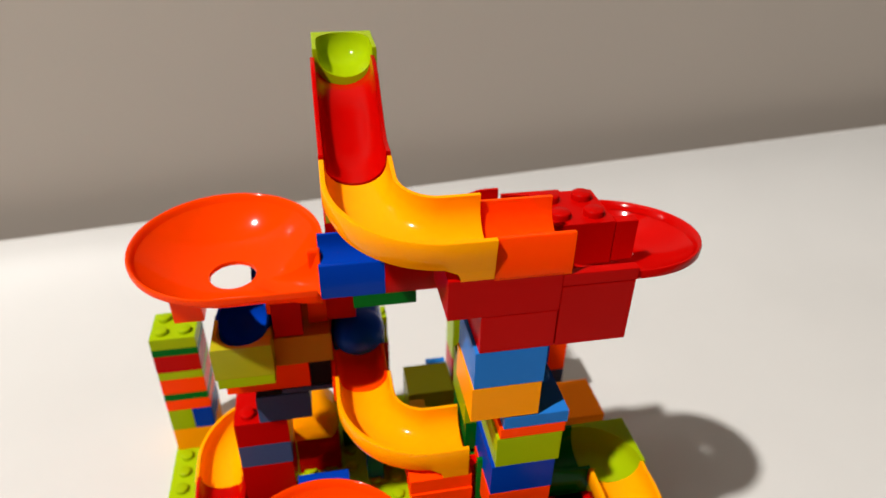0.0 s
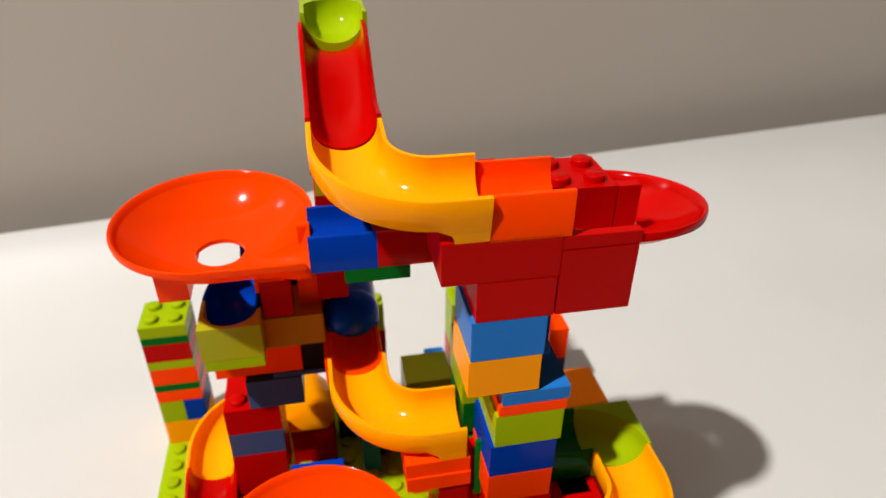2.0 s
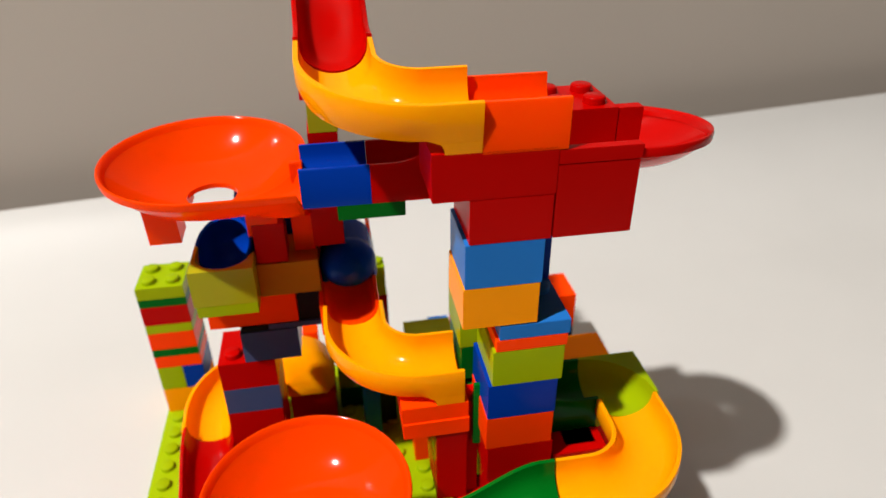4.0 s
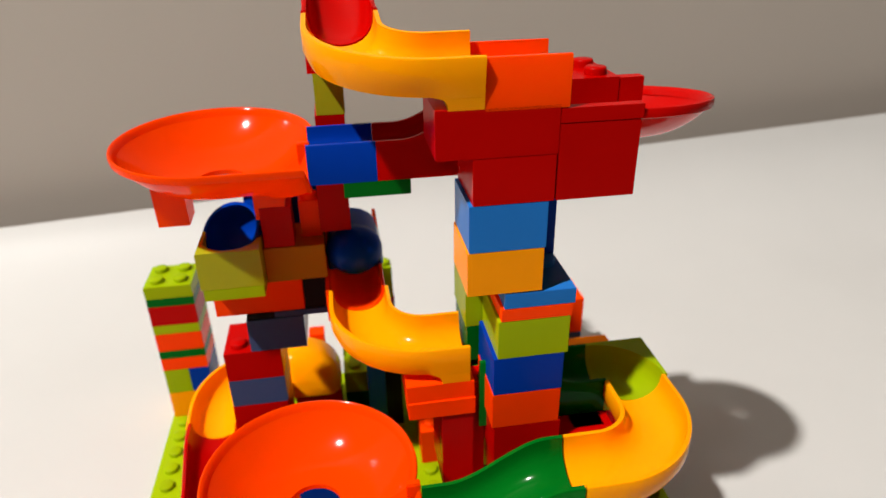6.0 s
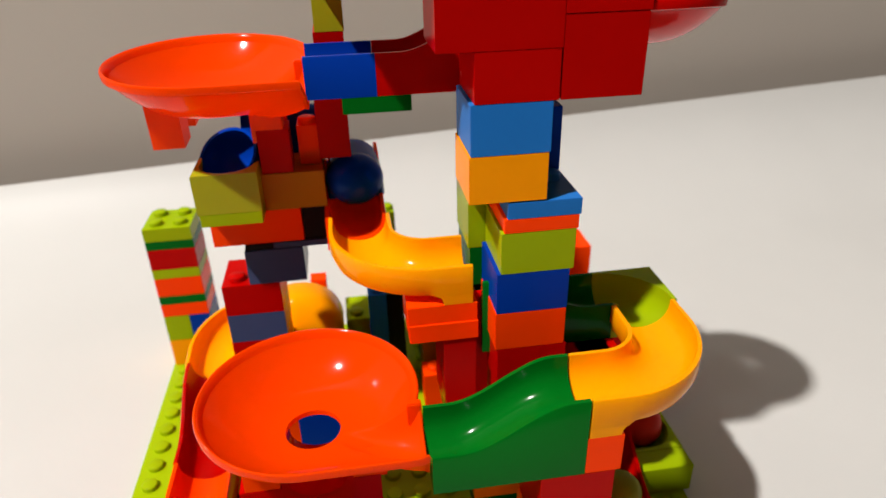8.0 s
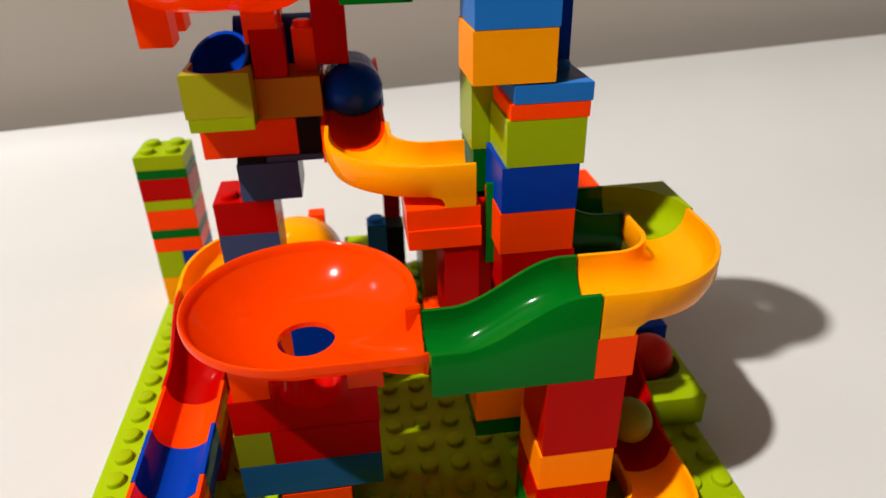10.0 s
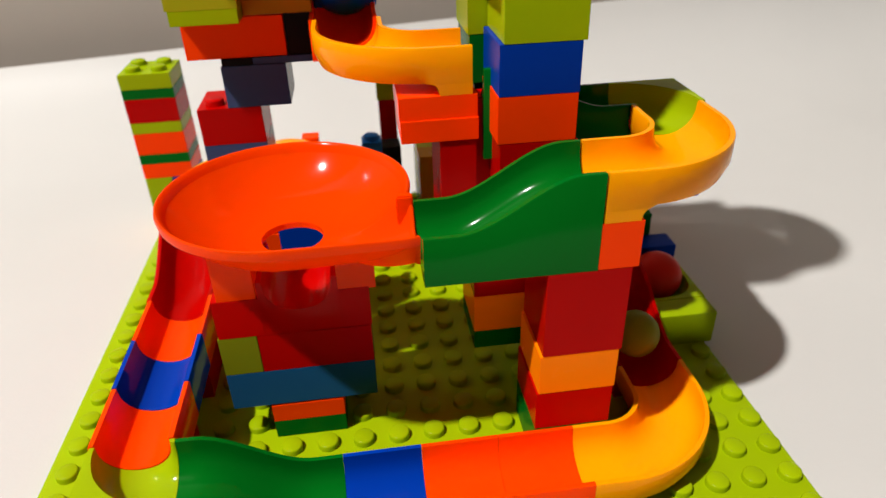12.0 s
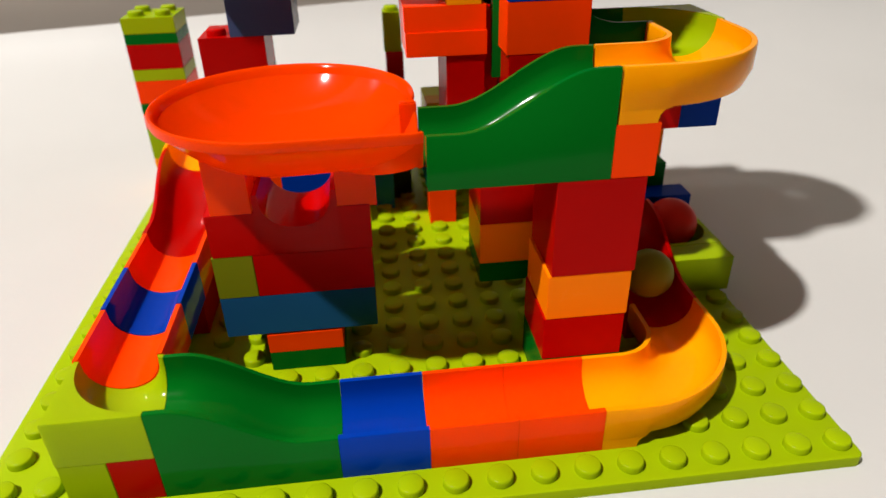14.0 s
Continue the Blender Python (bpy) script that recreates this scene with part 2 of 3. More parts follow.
def funnel(cx, cy, z, colour, note, ear=True, R=3.0, hole_shift=0.0, feet=((-2, -1), (1, -1), (-2, 1), (1, 1)), depth=1.12, hole=0.78, reach=2.86, hole_x=0.0):
    """A round dish with a hole. z: the rim. ear: one straight side that runs out into an inlet."""
    n, m = 120, 18

    def rim(a):
        c, s = math.cos(a), math.sin(a)
        r, drop = R, 0.0
        if ear and s < 0 and c > 0:
            r = min(R / -s if s < -1e-6 else 1e9, reach / c)
            if abs(r * c - reach) < 1e-6:
                y = r * s
                if y > -1.0:
                    r = R
                else:
                    u = min(1, max(-1, (y + R - 1) / 0.9))
                    drop = 0.70 * math.sqrt(max(0, 1 - u * u)) ** 0.75
        return r, drop

    def dish(f):
        return -depth + depth * (0.18 * f + 0.82 * f ** 2.4)
    top, bot = [], []
    bm = bmesh.new()
    for j in range(m + 1):
        f = j / m
        rt, rb = [], []
        for i in range(n):
            a = 2 * math.pi * i / n + 0.01
            r, drop = rim(a)
            zz = dish(f) - drop * f ** 1.5
            x = (hole * math.cos(a) + hole_x) * (1 - f) + r * math.cos(a) * f
            y = (hole * math.sin(a) + hole_shift) * (1 - f) + r * math.sin(a) * f
            rt.append(bm.verts.new(P(cx + x, cy + y, z + zz)))
            rb.append(bm.verts.new(P(cx + x * (1 - 0.004 * f), cy + y * (1 - 0.004 * f), z + zz - 0.14)))
        top.append(rt)
        bot.append(rb)
    for k in (top, bot):
        for a, b in zip(k, k[1:]):
            for i in range(n):
                bm.faces.new((a[i], a[(i + 1) % n], b[(i + 1) % n], b[i]))
    for j in (0, m):
        for i in range(n):
            bm.faces.new((top[j][i], top[j][(i + 1) % n], bot[j][(i + 1) % n], bot[j][i]))
    ob = part("funnel", bm, SHELL.get(colour, MAT[colour]), None, smooth=True)
    # rolled rim
    bm = bmesh.new()
    rings = []
    for i in range(n):
        a = 2 * math.pi * i / n + 0.01
        r, drop = rim(a)
        ox, oy = math.cos(a), math.sin(a)
        rings.append([bm.verts.new(P(cx + (r + du) * ox, cy + (r + du) * oy, z - drop + dv)) for du, dv in ((-0.17, -0.17), (-0.11, -0.07), (-0.05, 0.005), (0.0, 0.03), (0.04, 0.015), (0.06, -0.04), (0.04, -0.17), (-0.05, -0.2))])
    for i in range(n):
        A, B = rings[i], rings[(i + 1) % n]
        for k in range(8):
            bm.faces.new((A[k], A[(k + 1) % 8], B[(k + 1) % 8], B[k]))
    part("rim", bm, SHELL.get(colour, MAT[colour]), ob, smooth=True)
    if ear:
        bm = bmesh.new()
        add_box(bm, P(cx + reach - 0.34, cy - 1.1, z - 0.95), P(cx + reach + 0.05, cy - 0.85, z + 0.05), 0.0006)
        part("inlet_wall", bm, SHELL.get(colour, MAT[colour]), ob)
    for fx, fy in feet:
        bm = bmesh.new()
        add_box(bm, P(cx + fx + 0.02, cy + fy + 0.02, z - 2.06), P(cx + fx + 0.98, cy + fy + 0.98, z - 0.62))
        for v in bm.verts:
            if v.co.z > (z - 1) * H:
                q = min(math.hypot(v.co.x / U - cx, v.co.y / U - cy), 1.6 if ear and fx > 0 and fy < 0 else 9)
                v.co.z = (z - 0.12 + dish(min(1, max(0, (q - hole) / (R - hole))))) * H
        part("leg", bm, SHELL.get(colour, MAT[colour]), ob)
    return tagged(ob, label=f"{say(colour)} marble funnel with round hole {note}", category="marble funnel", group="marble funnels")


def end_cup(x0, y0, z0, colour, note, deep=0.76, turn=0, sx=1.0, sy=1.0, h=1.0):
    """A 2 by 2 block with a round hollow that opens towards its low y side, turned by some degrees and stretched."""
    rows = []
    r = 1 - WALL
    e = GAP / U
    for y in [e, 0.5] + [1 + r * math.sin(a) for a in np.linspace(0, math.pi / 2, 14)] + [2 - e]:
        k = max(0.0, 1 - max(0, (y - 1) / r) ** 2) ** 0.5 if y < 1 + r + 1e-6 else 0.0
        prof = [(-1 + e, 0), (-1 + e, 0.97), (-1 + 0.025, 1.0)]
        prof += [(-r * k * math.cos(math.pi * i / 14), 1 - deep * k * math.sin(math.pi * i / 14) ** 0.75) for i in range(15)]
        prof += [(1 - 0.025, 1.0), (1 - e, 0.97), (1 - e, 0)]
        rows.append([P(x0 + 1 + u, y0 + y, z0 + v * h) for u, v in prof])
    mid = P(x0 + 1, y0 + 1, z0)
    spin = Matrix.Rotation(radians(turn), 3, "Z")
    rows = [[P(x0, y0, z0) + Vector((sx * (c.x + U), sy * (c.y + U), c.z)) for c in (spin @ (p - mid) for p in row)] for row in rows]
    ob = track("track_cup", rows, colour, 3, 17)
    return tagged(ob, label=f"{say(colour)} plastic marble cup {note}", category="marble track", group="marble tracks")


def hood(x0, x1, y0, y1, z0, z1, colour, note, round_right=1.0):
    """A closed tube end: a box whose top is round on its high x side and softened elsewhere."""
    bm = bmesh.new()
    prof = [(x0, z0), (x0, z1 - 0.2), (x0 + 0.15, z1 - 0.04), (x0 + 0.4, z1)]
    for i in range(11):
        a = math.pi / 2 * i / 10
        prof.append((x1 - round_right + round_right * math.sin(a), z1 - round_right * U / H * (1 - math.cos(a))))
    prof.append((x1, z0))
    ys = [(y0 + 1.1 * (1 - math.cos(a)), math.sin(a)) for a in np.linspace(0.35, math.pi / 2, 9)] + [(y1 - 0.3, 1.0), (y1, 0.9)]
    cx, cz = (x0 + x1) / 2, z0
    sweep(bm, [[P(cx + (x - cx) * (0.5 + 0.5 * k), y, cz + (zz - cz) * k) for x, zz in prof] for y, k in ys])
    ob = part("tunnel", bm, TRACK[colour], None, smooth=True)
    return tagged(ob, label=f"{say(colour)} glossy plastic tunnel piece {note}", category="marble track", group="marble tracks")


def dome_tunnel(cx, cy, cz, rx, ry, rz, colour, note, x0, x1, y0, y1, top):
    """A round spout, as a dome, with the tunnel that feeds it as a part."""
    bm = bmesh.new()
    bmesh.ops.create_uvsphere(bm, u_segments=36, v_segments=24, radius=1)
    for v in bm.verts:
        v.co = P(cx + v.co.x * rx, cy + v.co.y * ry, cz + v.co.z * rz)
    ob = part("spout", bm, TRACK[colour], None, smooth=True)
    bm = bmesh.new()
    mid, half = (x0 + x1) / 2, (x1 - x0) / 2
    prof = [(mid - half * math.cos(math.pi * i / 16), cz - 0.5 + (top - cz + 0.5) * math.sin(math.pi * i / 16) ** 0.7) for i in range(17)]
    sweep(bm, [[P(mid + (x - mid) * k, y, cz - 0.5 + (z - cz + 0.5) * k) for x, z in prof] for y, k in ((y0, 0.90), (y0 + 0.15, 0.98), (y0 + 0.4, 1), (y1, 1))])
    part("tunnel", bm, TRACK[colour], ob, smooth=True)
    return tagged(ob, label=f"{say(colour)} glossy plastic tunnel spout {note}", category="marble track", group="marble tracks")


def scoop(cx, cy, cz, r, way, colour, note):
    """An open bowl that faces the given way, with a tunnel leading on behind it."""
    bm = bmesh.new()
    prof = [(1.0, a) for a in np.linspace(0.02, math.radians(100), 14)] + [(0.9, a) for a in np.linspace(math.radians(100), 0.02, 14)]
    n = 40
    rings = []
    turn = Vector((0, 0, -1)).rotation_difference(-Vector(way).normalized()).to_matrix()
    c = P(cx, cy, cz)
    for q, a in prof:
        rings.append([bm.verts.new(c + turn @ (Vector((q * math.sin(a) * math.cos(2 * math.pi * i / n), q * math.sin(a) * math.sin(2 * math.pi * i / n), -q * math.cos(a))) * r * U)) for i in range(n)])
    for A, B in zip(rings, rings[1:]):
        for i in range(n):
            bm.faces.new((A[i], A[(i + 1) % n], B[(i + 1) % n], B[i]))
    bm.faces.new(rings[0])
    bm.faces.new(rings[-1])
    ob = part("scoop", bm, TRACK[colour], None, smooth=True)
    bm = bmesh.new()
    prof = [(14.6 - 0.9 * math.cos(math.pi * i / 14), 9.5 + 1.3 * math.sin(math.pi * i / 14)) for i in range(15)]
    sweep(bm, [[P(x, y, z) for y, z in prof] for x in (5.4, 8.2)])
    part("tunnel", bm, TRACK[colour], ob, smooth=True)
    return tagged(ob, label=f"{say(colour)} glossy plastic open scoop {note}", category="marble track", group="marble tracks")


def tip(ob, x, y, z, degrees):
    """Leans a thing back about a line along x through the point."""
    c = P(x, y, z)
    ob.matrix_basis = Matrix.Translation(c) @ Matrix.Rotation(radians(degrees), 4, "X") @ Matrix.Translation(-c) @ ob.matrix_basis
    return ob


def ball(x, y, z, colour, note, r=0.0115):
    bm = bmesh.new()
    bmesh.ops.create_uvsphere(bm, u_segments=32, v_segments=20, radius=r)
    bmesh.ops.translate(bm, vec=P(x, y, z), verts=bm.verts)
    ob = part("marble", bm, BALL[colour], None, smooth=True)
    return tagged(ob, label=f"{say(colour)} plastic marble {note}", category="marble", group="marbles")


# ---- table and room ----
def surface(name, colour, rough, spec=0.3, big=6.0, vary=0.05, bump=0.15):
    m = bpy.data.materials.new(name)
    m.use_nodes = True
    nt = m.node_tree
    b = nt.nodes["Principled BSDF"]
    tc = nt.nodes.new("ShaderNodeTexCoord")
    n1 = nt.nodes.new("ShaderNodeTexNoise")
    n1.inputs["Scale"].default_value, n1.inputs["Detail"].default_value = big, 3
    n2 = nt.nodes.new("ShaderNodeTexNoise")
    n2.inputs["Scale"].default_value, n2.inputs["Detail"].default_value = 420, 4
    for n in (n1, n2):
        nt.links.new(tc.outputs["Object"], n.inputs["Vector"])
    ramp = nt.nodes.new("ShaderNodeMapRange")
    ramp.inputs["To Min"].default_value, ramp.inputs["To Max"].default_value = 1 - vary, 1 + vary
    nt.links.new(n1.outputs["Fac"], ramp.inputs["Value"])
    hsv = nt.nodes.new("ShaderNodeHueSaturation")
    hsv.inputs["Color"].default_value = (*colour, 1)
    nt.links.new(ramp.outputs["Result"], hsv.inputs["Value"])
    nt.links.new(hsv.outputs["Color"], b.inputs["Base Color"])
    bp = nt.nodes.new("ShaderNodeBump")
    bp.inputs["Strength"].default_value, bp.inputs["Distance"].default_value = bump, 0.0005
    nt.links.new(n2.outputs["Fac"], bp.inputs["Height"])
    nt.links.new(bp.outputs["Normal"], b.inputs["Normal"])
    b.inputs["Roughness"].default_value = rough
    b.inputs["Specular IOR Level"].default_value = spec
    return m


WHITE = surface("white_laminate", (0.575, 0.565, 0.545), 0.5)
# Unseen side walls: the back wall's colour, darkened to cut bounced light.
DIM = surface("unseen_wall_darkened", (0.17, 0.145, 0.12), 0.85, big=2.0, vary=0.04)
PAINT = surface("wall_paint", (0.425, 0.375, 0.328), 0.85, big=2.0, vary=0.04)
# Ceiling and floor stay out of view; both toned down against bounce light.
CEIL = surface("ceiling_darkened", (0.19, 0.18, 0.165), 0.9)
FLOOR = surface("floor_boards", (0.16, 0.11, 0.07), 0.5)

EDGE = Vector((-0.197, 0.541, 0))
ALONG = Vector((1.027, 0.054, 0)).normalized()
BACK = Vector((-ALONG.y, ALONG.x, 0))


def laid(s, d, z):
    """A point s along the table's back edge, d behind it, at height z (metres)."""
    return EDGE + ALONG * s + BACK * d + Vector((0, 0, z))


TOP = -0.25 * H


def table_section(rise):
    """The table's cross-section, with its rounded back edge standing this high."""
    prof = [(-0.95, TOP - 0.03), (-0.95, TOP), (-0.17, TOP)]
    for i in range(1, 13):
        a = math.pi / 2 * i / 12 * 0.8
        prof.append((-0.17 + 0.17 * math.sin(a) / math.sin(math.pi / 2 * 0.8), TOP + (rise - TOP) * (1 - math.cos(a)) / (1 - math.cos(math.pi / 2 * 0.8))))
    return prof + [(0.012, rise - 0.004), (0.014, TOP - 0.03)]


bm = bmesh.new()
sweep(bm, [[laid(s, d, z) for d, z in table_section(0.06 + 0.039 * s)] for s in np.linspace(-1.3, 2.0, 12)])
table = part("table", bm, WHITE, None, smooth=True)
tagged(table, label="white smooth table top with a raised rounded back edge", category="table")
for s in (-1.2, 1.9):
    for d in (-0.9, -0.06):
        bm = bmesh.new()
        add_box(bm, (-0.03, -0.03, -0.75), (0.03, 0.03, TOP - 0.03), 0.003)
        leg = part("leg", bm, WHITE, None)
        leg.matrix_basis = Matrix.Translation(laid(s, d, 0))
        leg.parent = table


def slab(name, corners, thick, material):
    """A wall, floor or ceiling through four corners, thickened away from the room."""
    bm = bmesh.new()
    a = [Vector(c) for c in corners]
    nrm = (a[1] - a[0]).cross(a[2] - a[0]).normalized() * thick
    lo = [bm.verts.new(c) for c in a]
    hi = [bm.verts.new(c + nrm) for c in a]
    bm.faces.new(lo)
    bm.faces.new(hi[::-1])
    for i in range(4):
        bm.faces.new((lo[i], lo[(i + 1) % 4], hi[(i + 1) % 4], hi[i]))
    return tagged(part(name, bm, material, None), kind="structure", label=name.split("_")[0] + " of the room in one even colour")


ZF, ZC, S0, S1, D0, D1 = -0.75, 3.9, -3.4, 4.4, -4.6, 0.16
slab("wall_north", [laid(S0, D1, ZF), laid(S0, D1, ZC), laid(S1, D1, ZC), laid(S1, D1, ZF)], -0.1, PAINT)
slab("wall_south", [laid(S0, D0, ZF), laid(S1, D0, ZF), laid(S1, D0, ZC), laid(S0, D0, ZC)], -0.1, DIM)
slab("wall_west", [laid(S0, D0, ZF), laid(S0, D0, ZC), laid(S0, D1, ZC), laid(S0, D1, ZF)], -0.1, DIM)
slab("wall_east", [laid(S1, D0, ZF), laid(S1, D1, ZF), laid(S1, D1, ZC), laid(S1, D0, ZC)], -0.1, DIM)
slab("floor", [laid(S0, D0, ZF), laid(S0, D1, ZF), laid(S1, D1, ZF), laid(S1, D0, ZF)], 0.1, FLOOR)
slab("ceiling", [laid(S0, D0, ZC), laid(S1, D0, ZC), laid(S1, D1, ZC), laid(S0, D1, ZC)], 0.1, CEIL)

# ---- the front run along the base plate ----
brick(2.15, 1, 0, 1, 2, 1, "lime", "under the corner cup of the track")
brick(3.15, 1, 0, 1, 2, 1, "red", "under the corner cup beside a lime brick")
corner_cup(4.15, 3, -1, -1, 1, "lime", "at the base plate corner")
slope(4.15, 2, 8, 2, 0, "green", "beside a lime corner cup")
straight(8, 2, 10, 2, 0, "blue", "beside a green slope")
straight(10, 2, 12, 2, 0, "orange", "beside a blue piece")
straight(12, 2, 14, 2, 0, "orange", "beside a yellow curve")
curve(14, 5, 1, -1, 0, "yellow", "at the base plate corner")
slope(17, 9, 17, 5, 0, "red", "above a yellow curve")

# ---- the run along the side ----
straight(3.12, 3, 3.12, 5, 1.03, "orange", "beside the lime corner cup")
straight(3.12, 5, 3.12, 7, 1.05, "blue", "between two orange pieces")
straight(3.12, 7, 3.12, 9, 1.05, "orange", "below a red slope")
slope(3.08, 13, 3.08, 9, 1.05, "red", "between orange and yellow pieces")
tip(curve(6, 13, -1, 1, 2.0, "yellow", "at the head of the side run"), 3, 13, 2, 9)
for y in (3, 7, 11):
    brick(2, y, 0, 2, 2, 1, "red", "under the side run of the track")
brick(2, 14, 0, 2, 2, 1, "red", "under a yellow curve")
brick(2, 14, 1, 2, 2, 1, "red", "under a yellow curve")

# ---- lower funnel and its stand ----
brick(6.05, 5, 0, 2, 2, 0.5, "green", "on the base plate under an orange plate")
brick(6.05, 5, 0.5, 2, 2, 0.5, "orange", "on a green plate")
brick(5.06, 5, 1.04, 3.95, 2, 1, "shaded_sky", "across an orange plate")
brick(5.06, 5, 2.04, 1, 1, 1, "shaded_lime", "on a long shaded light blue brick")
brick(6.06, 5, 2.04, 2.95, 2, 1, "red", "on a long shaded light blue brick")
brick(5.1, 5, 3.04, 1.2, 2, 0.96, "red", "under a leg of the orange funnel")
brick(8.25, 5, 3.04, 0.8, 2, 1, "red", "under a leg of the orange funnel")
straight(7.27, 5, 7.27, 7, 3.04, "red", "under the orange funnel", top=1.36)
brick(6.3, 10, 0, 2, 1.5, 3.9, "blue", "tall, on the base plate behind the funnel")
funnel(7.25, 6.0, 6.06, "orange", "beside a green slope", reach=2.98)

# ---- the red tower with the green slope ----
brick(13, 3, 0, 2, 2, 1, "green", "on the base plate under the red tower")
brick(13, 3, 1, 2, 2, 1, "red", "in the low tower")
brick(13.04, 3, 2, 2, 2, 1, "amber", "in the low tower between red bricks")
brick(13.1, 3, 3, 2, 2, 2, "red", "tall, under the green slope")
brick(14.26, 3, 5, 0.98, 2, 1, "orange", "beside the green slope")
slope(14.26, 4, 10.3, 4, 5, "green", "falling to the orange funnel")
curve(14.3, 7, 1, -1, 6, "yellow", "on the low tower")
corner_cup(16.38, 7, 1, 1, 6, "lime", "beside a yellow curve")
slope(12.38, 8, 16.38, 8, 6, "green", "behind the tall tower")
brick(16.47, 7, 4.6, 1.13, 2, 1.4, "red", "under a lime corner cup")
brick(17.6, 7, 4.6, 1.1, 2, 1.4, "blue", "under a lime corner cup")
brick(14.7, 6.1, 4.8, 1.75, 1.8, 1.2, "red", "between the two towers")
brick(15.4, 6.4, 0, 1, 2, 3, "green", "tall, behind the low tower")
brick(15.2, 6.4, 3, 1, 2, 3, "red", "tall, behind the low tower")

# ---- the low tray with the marbles ----
brick(18.02, 7.0, 0, 2.1, 0.9, 1, "lime", "beside the red slope")
end_cup(18.02, 7.9, 0, "lime", "holding a red marble", 0.7, turn=-90, sx=1.06, sy=1.2)
brick(18.02, 10.3, 0, 2.1, 0.9, 1.5, "blue", "behind a red marble")
brick(17.3, 11.25, 0, 2.2, 2, 2.2, "green", "tall, behind a blue brick")
ball(19.0, 9.3, 1.05, "red", "in a lime green cup", 0.0138)
ball(16.95, 6.1, 1.2, "olive", "on a red slope, darkened for shade")
brick(16, 9, 0, 2, 2, 1, "red", "at the head of the red slope")

# ---- the tall tower ----
brick(12.2, 8.05, 7.45, 1.4, 1.9, 1.05, "green", "behind the tall tower")
brick(12.15, 8.05, 8.5, 1.6, 1.9, 1.48, "lime", "under a light blue plate")
brick(12.14, 7.2, 4, 0.45, 0.75, 3.35, "red", "tall, beside the tall tower")
brick(11.9, 5.8, 1.5, 2, 2, 0.5, "green", "at the foot of the tall tower")
brick(11.9, 5.8, 2, 2, 2, 1, "amber", "low in the tall tower")
brick(11.9, 5.8, 3, 3, 2, 1, "red", "low in the tall tower")
brick(13.9, 5.8, 1, 1, 2, 2, "red", "low in the tall tower")
brick(12.7, 6, 4, 2, 2, 1.5, "red", "in the tall tower")
brick(12.6, 6, 5.5, 2, 2, 1.15, "red", "under an orange brick")
brick(12.53, 6, 6.65, 2, 2, 1, "orange", "on a red brick")
brick(12.55, 6, 7.65, 2, 2, 1.03, "blue", "on an orange brick")
brick(12.65, 6, 8.68, 2, 2, 1, "lime", "on a blue brick")
brick(12.72, 6, 9.68, 1.98, 2, 0.33, "orange", "on a lime brick")
brick(12.8, 6, 10.01, 1.95, 4, 0.38, "sky", "bridging two columns", [(1, 1)])
brick(11.8, 6, 10.42, 2, 2, 1.04, "yellow", "on a light blue plate")
brick(11.84, 6, 11.46, 2, 2, 1.06, "sky", "on a yellow brick")
brick(13.82, 8, 10.4, 0.93, 2, 1.5, "blue", "tall, behind a yellow brick")
brick(11.93, 6, 12.52, 2.04, 2, 1, "red", "high in the tall tower")
brick(11.05, 6, 13.52, 2.95, 2, 1, "red", "under the top orange track")
brick(14, 6, 12.52, 2, 0.4, 1.6, "red", "tall, at the red funnel")
brick(14, 6.42, 12.52, 2, 1.58, 0.8, "red", "under the red funnel")
brick(14.0, 6.0, 14.13, 2.04, 0.3, 0.3, "red", "low rail at the funnel")
brick(12.25, 8.05, 13.4, 1.93, 2, 0.95, "red", "behind the top orange track")
straight(12.2, 7, 14.2, 7, 14.45, "orange", "on top of the tall tower")
tip(curve(12.2, 10, -1, -1, 14.5, "yellow", "on top of the tall tower"), 12, 6, 14.5, 7.5)
slope(9.2, 14, 9.2, 10, 14.6, "red", "below the start cup", high=2.6, low=1.36)
end_cup(8.28, 14, 16.4, "lime", "on a tall slope")
brick(8.25, 14, 14.6, 2, 2, 1.8, "red", "under the start cup")
brick(8.26, 12.2, 13.13, 0.9, 1.6, 1.47, "olive", "pillar under a red slope")
brick(8.2, 12.2, 11.5, 0.93, 1.6, 1.63, "red", "pillar behind the blue track")
tip(funnel(16.3, 8.7, 14.1, "red", "high on the tall tower", ear=False, R=2.6, feet=(), depth=0.8, hole=0.48, hole_shift=0.55, hole_x=0.7), 16.3, 7.65, 14.1, -8)
brick(16.29, 8.1, 13.45, 0.66, 0.35, 1.08, "red", "beside bare studs in the funnel")
brick(14.27, 8.1, 13.4, 2, 2, 1.15, "red", "with bare studs inside the red funnel", [(0, 0), (1, 0), (0, 1), (1, 1)])

# ---- upper middle ----
corner_cup(14, 10, 1, 1, 12.75, "red", "between the red funnel and a red slope")
straight(7.92, 11.1, 9.92, 11.1, 11.9, "blue", "beside the orange funnel")
slope(13.92, 11.1, 9.92, 11.1, 11.9, "red", "beside a short blue track")
brick(8.9, 10.1, 11.5, 2, 2, 0.4, "green", "under the short blue track")
brick(8.01, 12.3, 9.78, 1.03, 1.6, 1.72, "red", "pillar on a blue tunnel")
brick(7.35, 12.5, 9.6, 0.7, 0.7, 1.1, "orange", "between two red pillars", [(-0.15, -0.15)])
tip(funnel(5.0, 12.75, 12.56, "orange", "high beside a blue track", R=3.05, depth=1.15, reach=2.92), 5, 12.75, 12.5, 2.8)
curve(12.1, 11, -1, -1, 7.5, "yellow", "half way up the run")
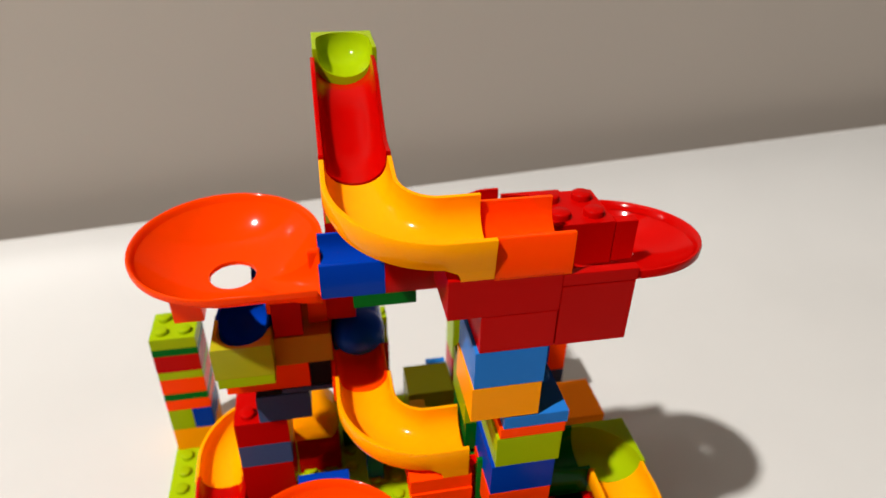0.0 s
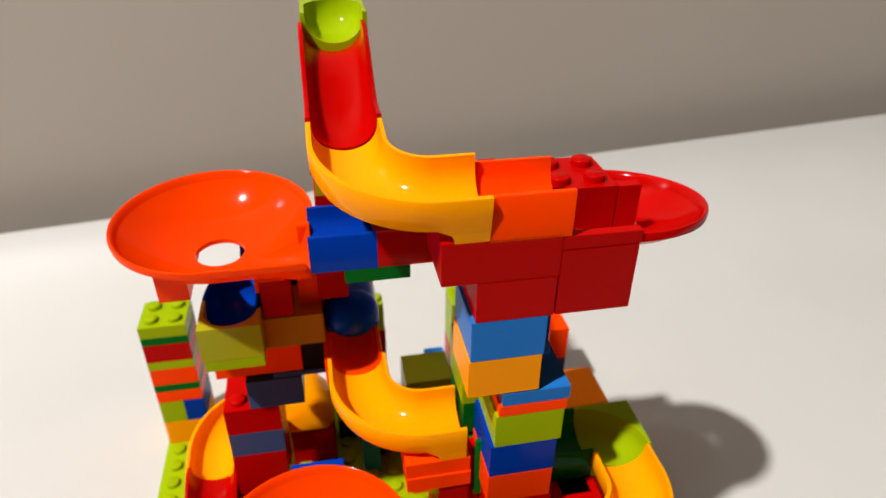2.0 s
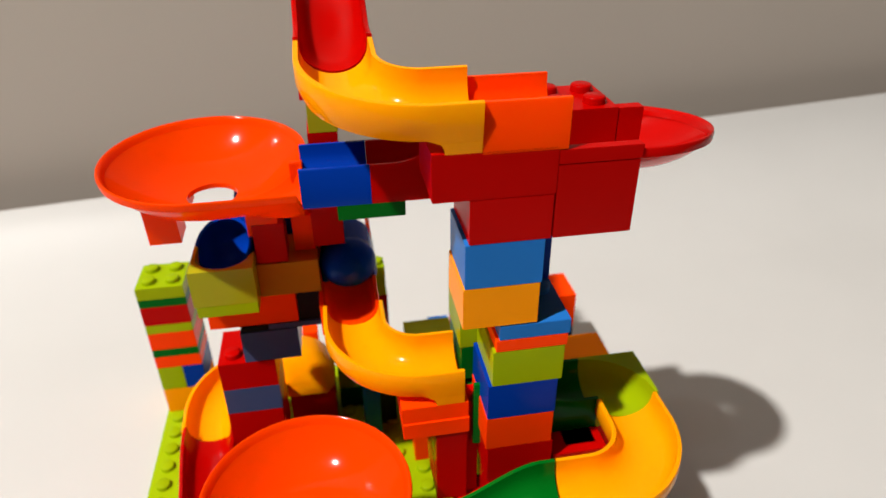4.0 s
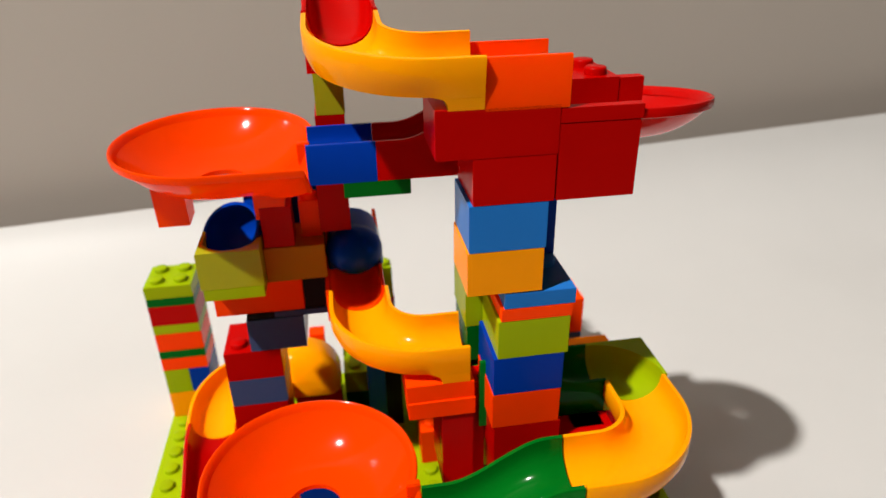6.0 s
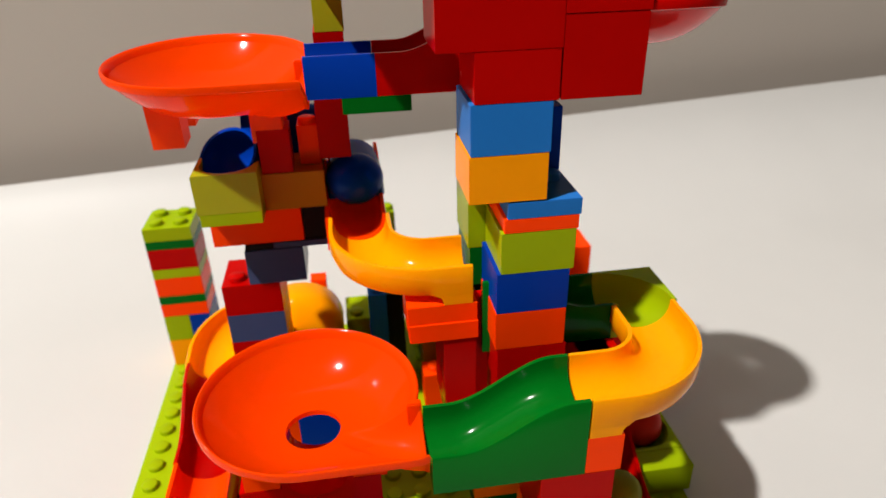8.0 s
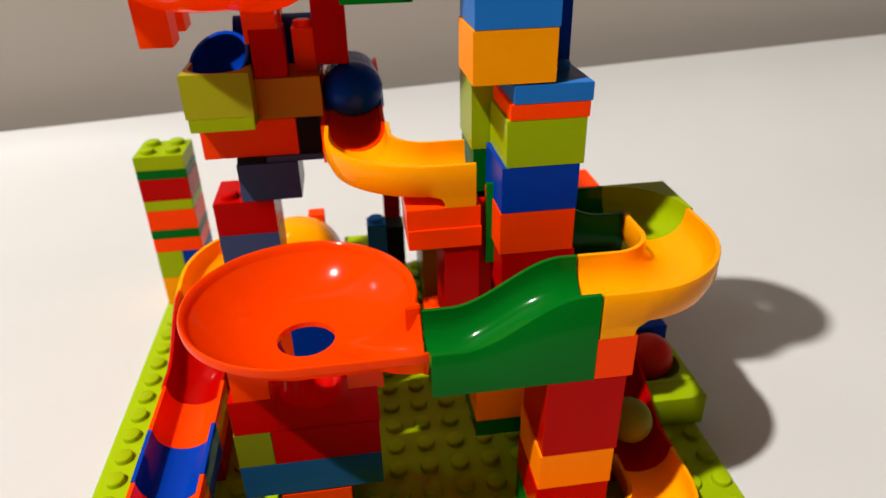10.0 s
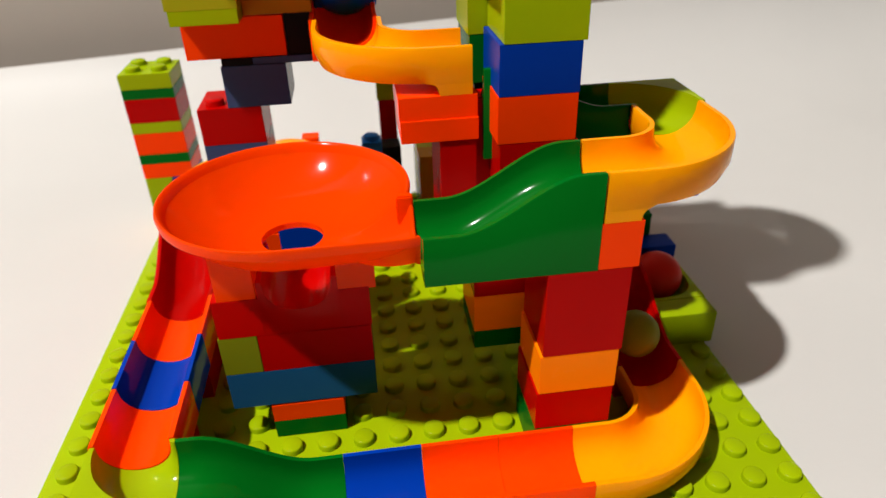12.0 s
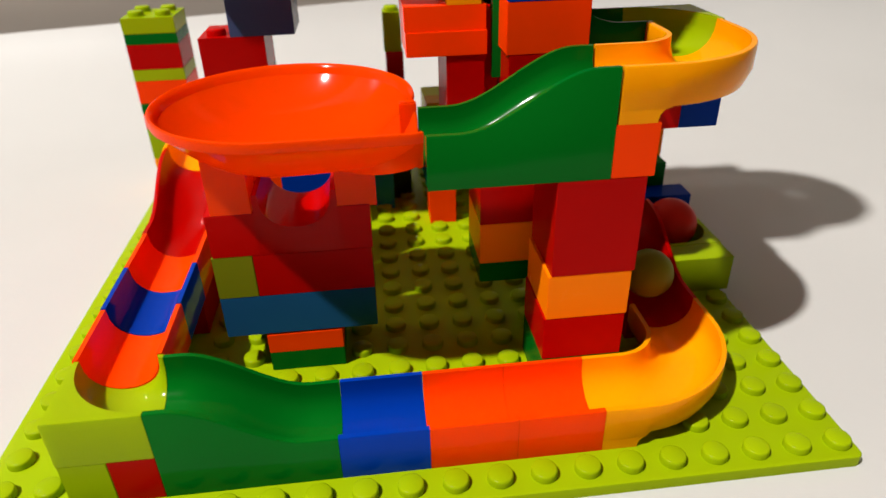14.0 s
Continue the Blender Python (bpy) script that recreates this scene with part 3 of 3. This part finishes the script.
slope(9, 15, 9, 11, 7.5, "orange", "above the middle yellow curve", high=1.9)
dome_tunnel(9.08, 12.6, 9.04, 0.98, 0.92, 0.74, "blue", "over a red slope", 8.1, 10.07, 12.35, 14.2, 9.77)
brick(10.2, 7, 7.0, 2.03, 2, 0.5, "orange", "under a yellow curve")
brick(10.22, 6.95, 6.5, 2.03, 2, 0.5, "orange", "under a yellow curve")
brick(11.22, 7, 4.0, 0.98, 2, 2.5, "red", "tall pillar under the yellow curve")
brick(11.2, 12.95, 0, 1, 1, 1.45, "orange", "with one stud", [(0, 0)])
brick(11.3, 14.2, 0, 0.7, 1, 3.6, "tan", "tall pillar between the towers")

# ---- upper cluster below the orange funnel ----
end_cup(4.1, 11, 8.85, "olive", "below the upper funnel", turn=180, h=1.09)
brick(4.16, 11, 8.5, 1.92, 2, 0.35, "lime", "under an olive cup")
brick(6.1, 11.8, 8.55, 2, 2, 1.05, "tan", "beside an olive cup")
brick(4.2, 11.95, 7.5, 3, 2, 1, "orange", "under a golden brown brick")
brick(7.22, 12, 7.5, 0.85, 2, 1.05, "black", "beside an orange brick")
brick(6.13, 11.9, 7.32, 1.9, 2, 0.18, "slate", "thin, under a black brick")
brick(5.2, 11.9, 7.32, 0.92, 2, 0.18, "black", "thin, on a slate blue brick")
brick(6.15, 11.85, 9.6, 1, 1, 1.2, "red", "pillar under a funnel leg")
brick(5.15, 11.85, 6.24, 1.97, 2, 1.08, "slate", "on a red brick")
brick(4.17, 11.85, 5.24, 2, 2, 1, "red", "with one bare stud", [(0, 0)])
brick(4.17, 11.85, 4.28, 2, 2, 0.96, "slate", "under a red brick")
brick(4.15, 11.85, 2.4, 2, 2, 1.88, "red", "tall, under a slate blue brick")
brick(4.1, 11.8, 0, 2, 2, 2.4, "orange", "tall, on the base plate")
scoop(5.15, 12.5, 9.95, 1.02, (-0.3, -0.62, 0.72), "blue", "below the upper funnel")
hood(5.6, 8.05, 15.3, 17.5, 2.0, 3.6, "yellow", "behind a red pillar", 1.75)
brick(6.72, 17.6, 0, 0.7, 0.7, 3.42, "orange", "tall, behind a yellow tunnel")
brick(6, 15.5, 0, 2, 2, 2.0, "red", "under a yellow tunnel")
brick(8.15, 16.8, 1.0, 1.1, 2, 0.95, "lime", "beside a yellow tunnel", [(0, 0)])
brick(8.15, 16.8, 0, 1.1, 2, 1.0, "green", "tall, on the base plate")
brick(9.2, 15.4, 2.0, 1.5, 1, 1.6, "black", "tall, beside a dark red pillar")
brick(9.19, 14.5, 0, 0.75, 0.8, 4.1, "sky", "tall, with one bare stud", [(-0.12, -0.1)])
brick(9.2, 15.4, 0, 1.5, 1, 2.0, "black", "tall, on the base plate")
brick(10.0, 18.3, 4.4, 0.72, 0.9, 1.3, "lime", "on a tall red pillar", [(-0.14, -0.05)])
brick(10.05, 18.3, 0, 0.72, 0.9, 4.4, "red", "tall dark pillar on the base plate")
brick(11.4, 16, 1.4, 2.2, 2, 1.8, "olive", "tall, in the shade of the tower")
brick(11.4, 16, 0, 2.2, 2, 1.4, "green", "tall, on the base plate")
brick(12.8, 18.6, 0, 1, 1, 2.3, "sky", "on the base plate", [(0, 0)])
brick(14.0, 18.4, 3, 1.5, 1.6, 2.2, "lime", "tall, on a red brick")
brick(14.0, 18.4, 0, 1.5, 1.6, 3, "red", "tall, on the base plate")

# ---- back corner of the plate ----
brick(18.2, 13.5, 0, 2.1, 2.4, 3, "amber", "tall, on the base plate edge")
brick(18.6, 18, 0, 1.4, 2, 2, "slate", "on the base plate corner")
brick(19.0, 18, 2, 1, 2, 1.6, "orange", "on a slate blue brick")

# ---- striped tower ----
z = 0
for h, c in ((1.17, "yellow"), (1.08, "lime"), (0.53, "orange"), (0.35, "green"), (0.76, "orange"), (0.38, "lime"), (0.81, "red"), (0.33, "green"), (0.5, "lime")):
    w = 1.1 if c == "lime" and h == 1.08 else 2
    brick(0.0, 18, z, w, 2, h, c, "in the striped tower", ALL4 if z > 5.2 else ())
    z += h
brick(1.1, 18, 1.17, 0.9, 2, 1.08, "blue", "in the striped tower")

# ---- base plate ----
bm = bmesh.new()
rows = []
for inset, z in ((0.0, -0.25), (0.0, -0.045), (0.012, -0.012), (0.04, 0.0)):
    ring = []
    for qx, qy, start in ((19.9, 0, -90), (19.9, 20, 0), (-0.1, 20, 90), (-0.1, 0, 180)):
        mx, my = (qx - 0.2 if qx > 9 else qx + 0.2), (qy - 0.2 if qy > 9 else qy + 0.2)
        for k in range(6):
            a = radians(start + 18 * k)
            ring.append(P(mx + (0.2 - inset) * math.cos(a), my + (0.2 - inset) * math.sin(a), z))
    rows.append(ring)
sweep(bm, rows)
plate = part("base_plate", bm, MAT["lime"], None, smooth=True)
tagged(plate, label="lime green plastic base plate with rows of studs", category="base plate")
count, rest = 0, []
for j in range(20):
    for i in range(20):
        x, y = i + 0.5, j + 0.5
        if (2 < x < 14 and 1 < y < 3) or (2 < x < 4 and 3 < y < 13) or (14 < x < 17.5 and 1 < y < 5 and not (x > 16 and y < 2)):
            continue
        if count < 300:
            stud(plate, "lime", x, y, 0)
            count += 1
        else:
            rest.append((x, y))
bm = bmesh.new()
for x, y in rest:
    n0 = len(bm.verts)
    bm.from_mesh(STUD)
    bm.verts.ensure_lookup_table()
    for v in bm.verts[n0:]:
        v.co += P(x, y, 0)
part("studs", bm, MAT["lime"], plate, "lime green studs", smooth=True, kind="stuff")
